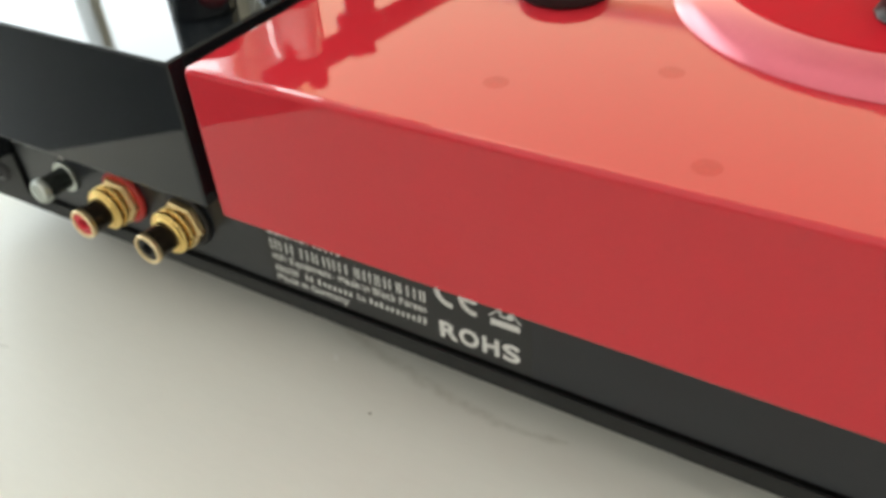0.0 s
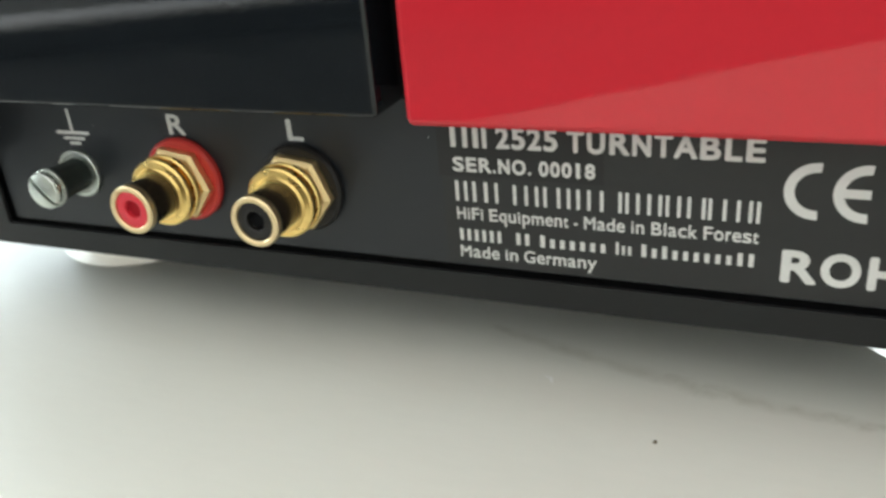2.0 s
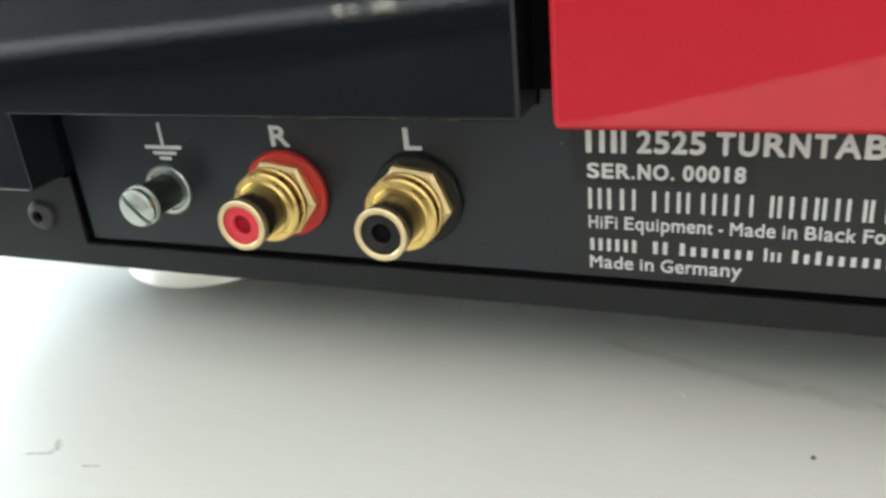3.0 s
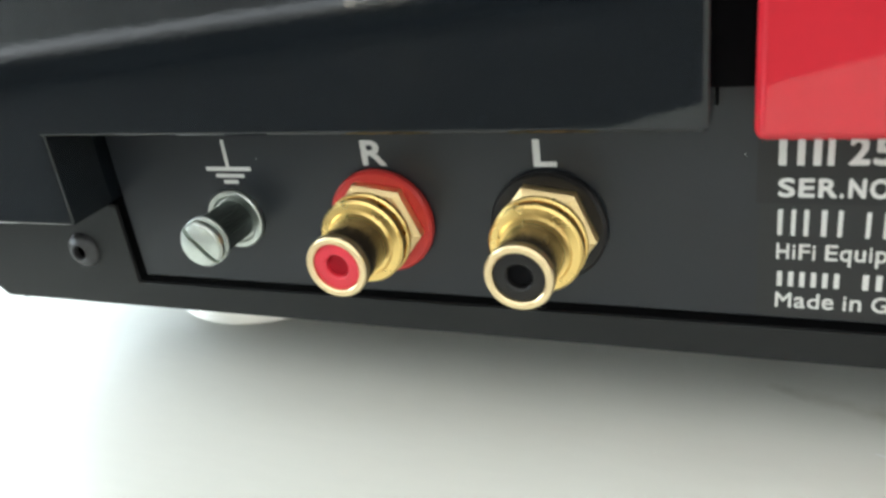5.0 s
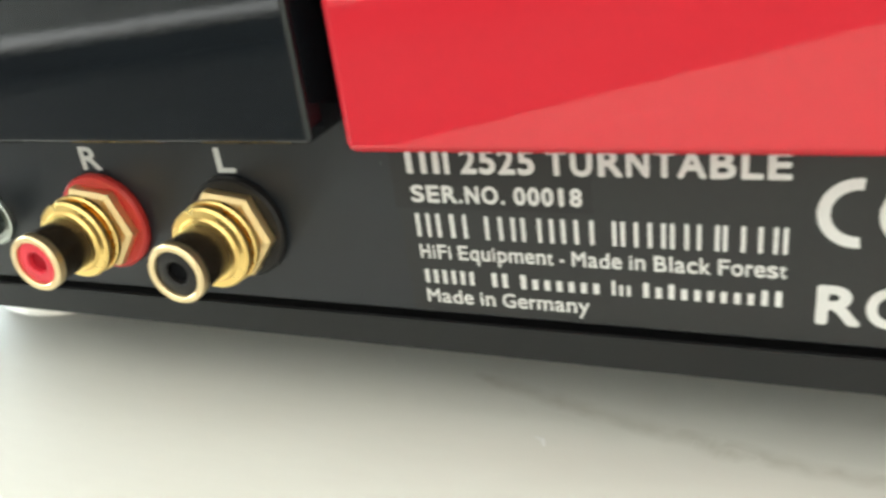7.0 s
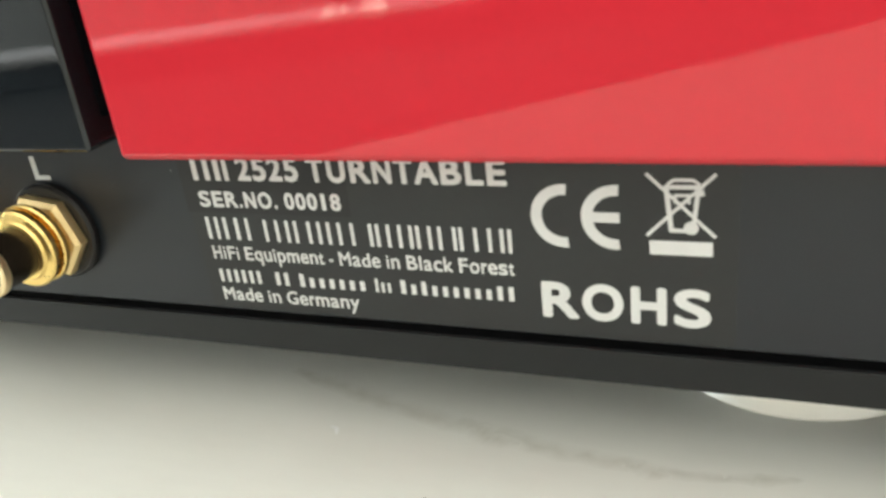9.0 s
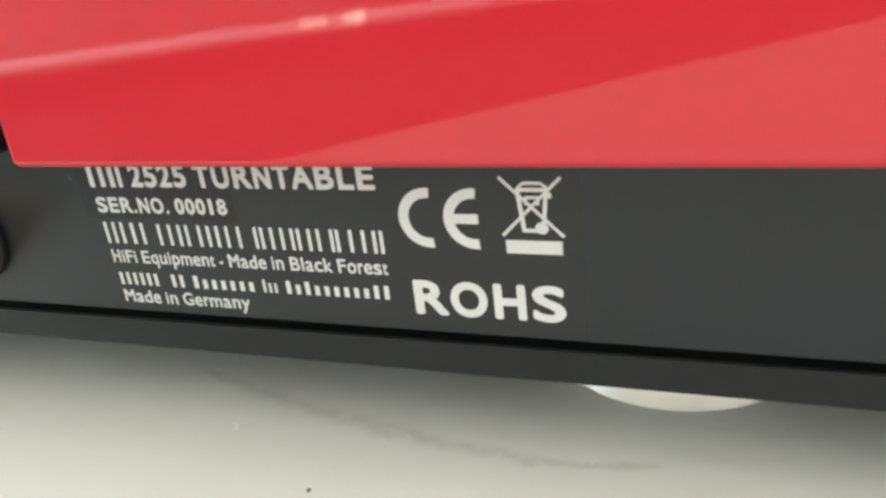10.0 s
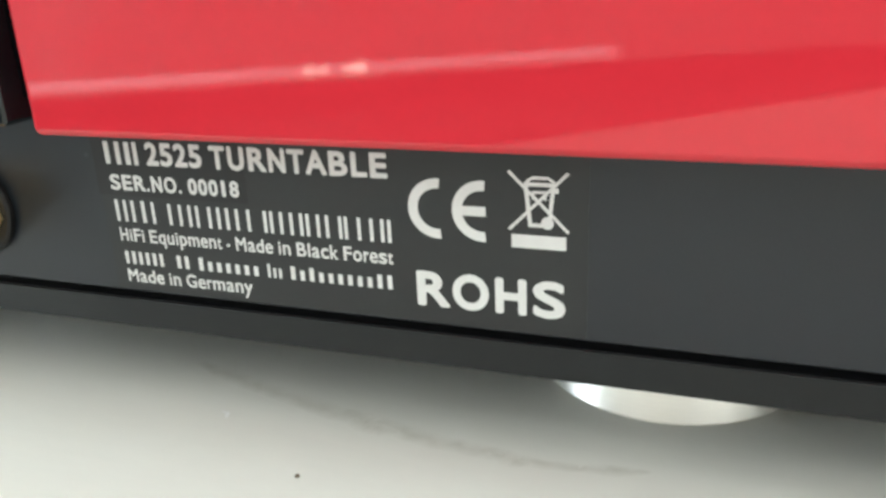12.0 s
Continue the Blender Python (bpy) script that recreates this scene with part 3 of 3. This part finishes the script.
def socket(x, z, insert, washer, bore, words):
    """A gold-plated chassis audio socket; its axis points out of the panel."""
    root = thing("audio_socket", words, "audio socket", "rear audio sockets", at=mm(x, 0, z))
    part("washer", lathe([(3, 0), (7.5, 0), (7.85, 0.3), (7.85, 1.2), (7.5, 1.6), (3, 1.6)], "y", 56), washer, root, "round plastic insulating washer")
    hexa = lathe([(3.0, 1.6), (6.7, 1.6), (6.95, 1.8), (6.95, 3.2), (6.2, 3.75), (5.2, 4.1), (3.0, 4.1)], "y", 6)
    bmesh.ops.rotate(hexa, verts=hexa.verts, cent=(0, 0, 0), matrix=Matrix.Rotation(radians(8), 3, "Y"))
    part("hex_nut", hexa, GOLD_SATIN, root, "gold-plated hexagonal nut", smooth=False)
    part("collar", lathe([(3, 4.1), (4.7, 4.1), (4.7, 4.85), (6.0, 4.9), (6.3, 5.15), (6.3, 5.75), (6.05, 6.0), (5.0, 6.05), (5.0, 6.6), (5.9, 6.65), (6.15, 6.9),
                          (6.15, 7.7), (5.85, 8.05), (4.9, 8.15), (4.6, 8.6), (3, 8.6)], "y", 56), GOLD, root, "gold-plated ringed collar")
    part("barrel", lathe([(3, 8.6), (4.0, 8.6), (4.05, 9.0), (4.05, 14.0), (3, 14.0)], "y", 48), BRONZE, root, "dark barrel")
    part("rim", lathe([(4.0, 14.0), (4.3, 14.2), (4.3, 15.3), (4.1, 15.6), (3.5, 15.6), (3.3, 15.4), (3.3, 14.0)], "y", 48, closed=True), GOLD_PALE, root, "gold-plated rim")
    # A dark disc stands in for the shade inside the bore.
    part("bore", lathe([(0.0, 13.7), (1.52, 13.7), (1.52, 14.3), (0.0, 14.3)], "y", 32), bore, root, "disc that holds the bore's shade in its colour")
    part("insert", lathe([(3.3, 8.7), (3.3, 15.1), (3.1, 15.2), (1.8, 15.2), (1.6, 15.0), (1.52, 8.7)], "y", 40, closed=True), insert, root)
    return root


socket(-22.9, 32.15, RED_INSERT, RED_PLASTIC, RED_BORE_SHADE, "gold-plated socket with red insert and red washer")
socket(1.55, 32.15, BLACK_PLASTIC, BLACK_PLASTIC, VOID, "gold-plated socket with black insert and black washer")


def earth_post():
    root = thing("earth_terminal", "zinc-plated slotted earth screw with knurled neck", "earth terminal", at=mm(-48.2, 0, 31.6))
    part("washer", lathe([(2.6, 0), (4.7, 0), (4.8, 0.2), (4.8, 0.9), (4.6, 1.1), (3.9, 1.1), (3.6, 0.7), (2.6, 0.7)], "y", 48, closed=True), ZINC, root)
    neck = bmesh.new()
    n = 40
    rows = []
    for h in (0.3, 8.0):
        rows.append([neck.verts.new(mm((3.15 if i % 2 else 2.85) * math.cos(2 * math.pi * i / (2 * n)), -h, (3.15 if i % 2 else 2.85) * math.sin(2 * math.pi * i / (2 * n)))) for i in range(2 * n)])
    for i in range(2 * n):
        j = (i + 1) % (2 * n)
        neck.faces.new((rows[0][i], rows[0][j], rows[1][j], rows[1][i]))
    for r in rows:
        neck.faces.new(r)
    part("knurled_neck", neck, KNURL, root, "dark knurled neck, its shaded side put into the colour", smooth=False)
    part("head", lathe([(2.5, 7.8), (3.4, 7.8), (3.7, 8.0), (3.7, 8.4), (3.5, 8.55), (3.7, 8.7), (3.7, 8.9), (3.5, 9.0), (0.0, 9.0)], "y", 48), ZINC, root)
    # two half discs leave the slot between them
    for s in (1, -1):
        cap = bmesh.new()
        pts = []
        lo = math.asin(0.40 / 3.45)
        for i in range(25):
            a = lo + (math.pi - 2 * lo) * i / 24
            pts.append((3.45 * math.cos(a), s * 3.45 * math.sin(a)))
        tiers = [[cap.verts.new(mm(u * k, -h, (w - s * 0.4) * k + s * 0.4)) for u, w in pts] for k, h in ((1.04, 8.98), (1.04, 9.7), (0.94, 10.2), (0.6, 10.5))]
        cap.faces.new(tiers[0])
        cap.faces.new(tiers[-1][::-1])
        for a, b in zip(tiers, tiers[1:]):
            for i in range(25):
                j = (i + 1) % 25
                cap.faces.new((a[i], b[i], b[j], a[j]))
        bmesh.ops.rotate(cap, verts=cap.verts, cent=(0, 0, 0), matrix=Matrix.Rotation(radians(48), 3, "Y"))
        part("head_half", cap, ZINC, root)
    return root


earth_post()


def base_screw(x, z):
    root = thing("screw", "small black button-head screw in the base plate", "screw", at=mm(x, -1.1, z))
    part("screw_head", lathe([(1.25, 0.3), (1.25, 1.45), (1.5, 1.6), (2.3, 1.35), (2.9, 0.8), (3.2, 0.2), (3.2, 0.0)], "y", 40), SCREW, root)
    part("hex_socket", lathe([(1.24, 0.5), (0.0, 0.5)], "y", 6), VOID, root)
    return root


base_screw(-80.6, 25.0)


def foot(x, y):
    root = thing("foot", "turned aluminium foot under the base", "foot", "turntable feet", at=mm(x, y, 0))
    prof = [(0, 0), (21.6, 0), (21.9, 0.35)]
    for k in range(22):
        z = 0.9 + k * 0.6
        prof += [(22.0 - 0.27 * z, z), (21.98 - 0.27 * (z + 0.3), z + 0.3)]
    prof += [(17.9, 14.5), (0, 14.5)]
    part("foot_body", lathe(prof, "z", 96), ALU, root)
    return root


first = foot(110.0, 37.0)
for x, y in ((-71, 38.6), (110.5, 295), (-71, 295)):
    copy_thing(first, pose(x / 1000, y / 1000, 0))


# ---------------------------------------------------------------- on top of the turntable
def motor_cap():
    root = thing("motor_housing", "round red lacquered housing with a wide slanted rim", "motor housing", at=mm(152.1, 78.0, TOP))
    part("housing", lathe([(0, 0), (48.6, 0), (48.9, 0.15), (47.9, 1.6), (46.0, 3.0), (43.4, 4.2), (41.0, 4.8), (39.9, 5.0), (0, 5.0)], "z", 128), RED_SATIN, root, "red metallic slanted rim")
    part("cover", lathe([(0, 5.0), (39.9, 5.0), (39.6, 5.3), (0, 5.3)], "z", 128), RED_FELT, root, "plain deep red cover")
    return root


motor_cap()


def pulley():
    root = thing("pulley", "small black pulley standing on the red housing", "pulley", at=mm(155, 56, TOP + 5.3))
    part("pulley_body", lathe([(0, 0), (8, 0), (8.4, 0.6), (7.6, 2.2), (7.6, 4.0), (8.4, 5.4), (8.0, 6.4), (0, 6.4)], "z", 48), BLACK_PLASTIC, root)
    return root


pulley()


def arm_rest():
    root = thing("arm_rest", "round black arm rest on the red deck", "arm rest", at=mm(83, 55, TOP))
    part("rest_base", lathe([(0, 0), (9.6, 0), (10.2, 0.8), (10.2, 2.6), (9.6, 3.2), (0, 3.2)], "z", 48), BLACK_PLASTIC, root)
    return root


arm_rest()


def tonearm():
    root = thing("tonearm", "black and silver tonearm on a round base", "tonearm", at=mm(-1.1, 56, TOP))
    part("arm_base", lathe([(0, 0), (12, 0), (12.6, 0.6), (12.6, 3.4), (12, 4), (9, 4.6), (8.6, 5.4), (8.6, 13), (8.2, 13.6), (0, 13.6)], "z", 64), BLACK_GLOSS, root)
    part("pillar", lathe([(0, 13.6), (7.3, 13.6), (7.8, 14.1), (7.8, 25.6), (7.5, 26.6), (6.9, 27.2), (6.9, 29.6), (6.4, 30.2), (0, 30.2)], "z", 56), ALU, root, "bright turned metal pillar")
    # the tube runs back over the deck, a little to the far side
    lie = Matrix.Translation(mm(1.2, -15.5, 33.0)) @ Matrix.Rotation(math.pi - radians(6.3), 4, "Z")
    for nm, prof, mat, words in (("arm_tube", [(0, 0), (4.0, 0), (4.6, 0.6), (4.6, 9.0), (4.2, 9.6), (4.2, 225), (0, 225)], SCREW, "slim satin black arm tube"),
                                 ("clamp_ring", [(4.1, 34), (5.6, 34), (6.0, 34.5), (6.0, 38.5), (5.6, 39), (4.1, 39)], BLACK_PLASTIC, "black clamp ring")):
        bm = lathe(prof, "y", 40)
        bmesh.ops.transform(bm, matrix=lie, verts=bm.verts)
        part(nm, bm, mat, root, words)
    part("lock_knob", lathe([(0, 30.0), (2.6, 30.0), (3.3, 31.0), (3.3, 38.2), (2.7, 39.6), (0, 39.8)], "z", 32, (5.3, 0, 0)), BLACK_PLASTIC, root, "small black locking knob")
    part("rest_post", lathe([(0, 0), (4.4, 0), (4.7, 0.4), (4.7, 24.0), (7.2, 24.8), (7.6, 25.2), (7.6, 26.6), (7.0, 27.2), (4.2, 27.4), (4.0, 28.2), (0, 28.2)], "z", 40, (9.3, 19, 0)), BLACK_PLASTIC, root, "black rest post with a collar")
    part("rest_clip", box(7.0, 13.0, 17, 21, 34.6, 36.4, 0.8, 2), BLACK_PLASTIC, root, bevelled=True)
    return root


tonearm()


def cue_knob():
    root = thing("control_knob", "round dark glossy knob on the black deck", "knob", at=mm(8.8, 15.6, TOP))
    part("knob_body", lathe([(0, 0), (7.4, 0), (7.8, 0.6), (7.8, 9), (7.2, 9.8), (0, 9.8)], "z", 48), BLACK_GLOSS, root)
    return root


cue_knob()

# ---------------------------------------------------------------- marks on the surfaces
blot("smudge", "faint grey curved smear on the tabletop", SMUDGE, [(29, 14.2, 0.5), (35, 12.1, 0.8), (44, 9.5, 1.0), (52, 7.3, 1.0), (61.3, 5.0, 1.0), (69.4, 4.0, 0.9), (77.9, 1.7, 1.0),
                                                                   (87.8, 1.0, 0.8), (96, 0.2, 0.6), (106, 1.2, 0.4)], 2.3)
blot("smudge", "small grey blotch on the tabletop", SMUDGE, [(64.6, 3.6, 0.5), (66.4, 3.4, 1.0), (68.6, 2.8, 1.0), (70.8, 2.4, 0.8), (73.4, 2.2, 0.2)], 2.5, 0.03, 3)
blot("smudge", "faint grey dabs on the tabletop", SMUDGE, [(88.0, 0.6, 0.2), (90.4, 0.4, 1.0), (92.4, -0.2, 0.9), (94.6, -0.4, 0.2)], 2.0, 0.027, 9)
blot("smudge", "faint grey dabs on the tabletop", SMUDGE, [(101.0, 1.0, 0.3), (105.3, 1.3, 1.0), (111, 2.4, 0.3)], 1.8, 0.024, 8)
blot("smudge", "grey smear near the tabletop's rim", SMUDGE_BROWN, [(-56.2, -40.2, 0.3), (-53.4, -39.4, 0.45), (-51.6, -38.9, 0.8), (-51.3, -37.3, 1.0), (-53.2, -35.6, 0.6)], 1.0, 0.02, 4)
blot("smudge", "short grey smear on the tabletop", SMUDGE_BROWN, [(-44, -40.3, 0.4), (-42.3, -40.0, 0.8), (-40.6, -39.5, 0.3)], 0.7, 0.02, 5)
blot("scratch", "short pale scratch on the tabletop", SMUDGE_PALE, [(43.0, 0.6, 0.3), (44.3, 0.2, 1.0), (44.9, -1.2, 0.4)], 0.35, 0.02, 6)


def crumb(x, y):
    bm = bmesh.new()
    bmesh.ops.create_icosphere(bm, subdivisions=2, radius=0.00045)
    for v in bm.verts:
        v.co *= 0.8 + 0.5 * noise.noise(v.co * 4000)
        v.co.z = max(v.co.z * 0.5, -0.0002)
    ob = part("crumb", bm, CRUMB)
    ob.location = mm(x, y, 0.2)
    return tagged(ob, "tiny brown crumb on the tabletop", "crumb")


crumb(63.7, -12.1)

# Thin round discs, a little darker and duller than the deck.
for sx, sy in ((89.5, 10.0), (117.7, 26.7), (133.3, -2.3)):
    spot = part("round_spot", lathe([(0, 0), (2.5, 0), (2.4, 0.004), (0, 0.004)], "z", 32), DULL_SPOT)
    spot.location = mm(sx, sy, TOP)
    tagged(spot, "faint dull round spot on the red deck", "stain", "water spots")


def dust():
    """A few specks on the dark panel."""
    rng = random.Random(11)
    bm = bmesh.new()
    for _ in range(9):
        x, z, y = rng.uniform(-60, 135), rng.uniform(21, 46), 0.0
        r = rng.uniform(0.03, 0.06)
        box(x - r * rng.uniform(1, 2.5), x + r, y - 0.02, y, z - r, z + r, bm=bm)
    return tagged(part("dust", bm, SMUDGE_PALE, smooth=False), "pale dust specks on the black rear panel", "dust", kind="stuff")


dust()
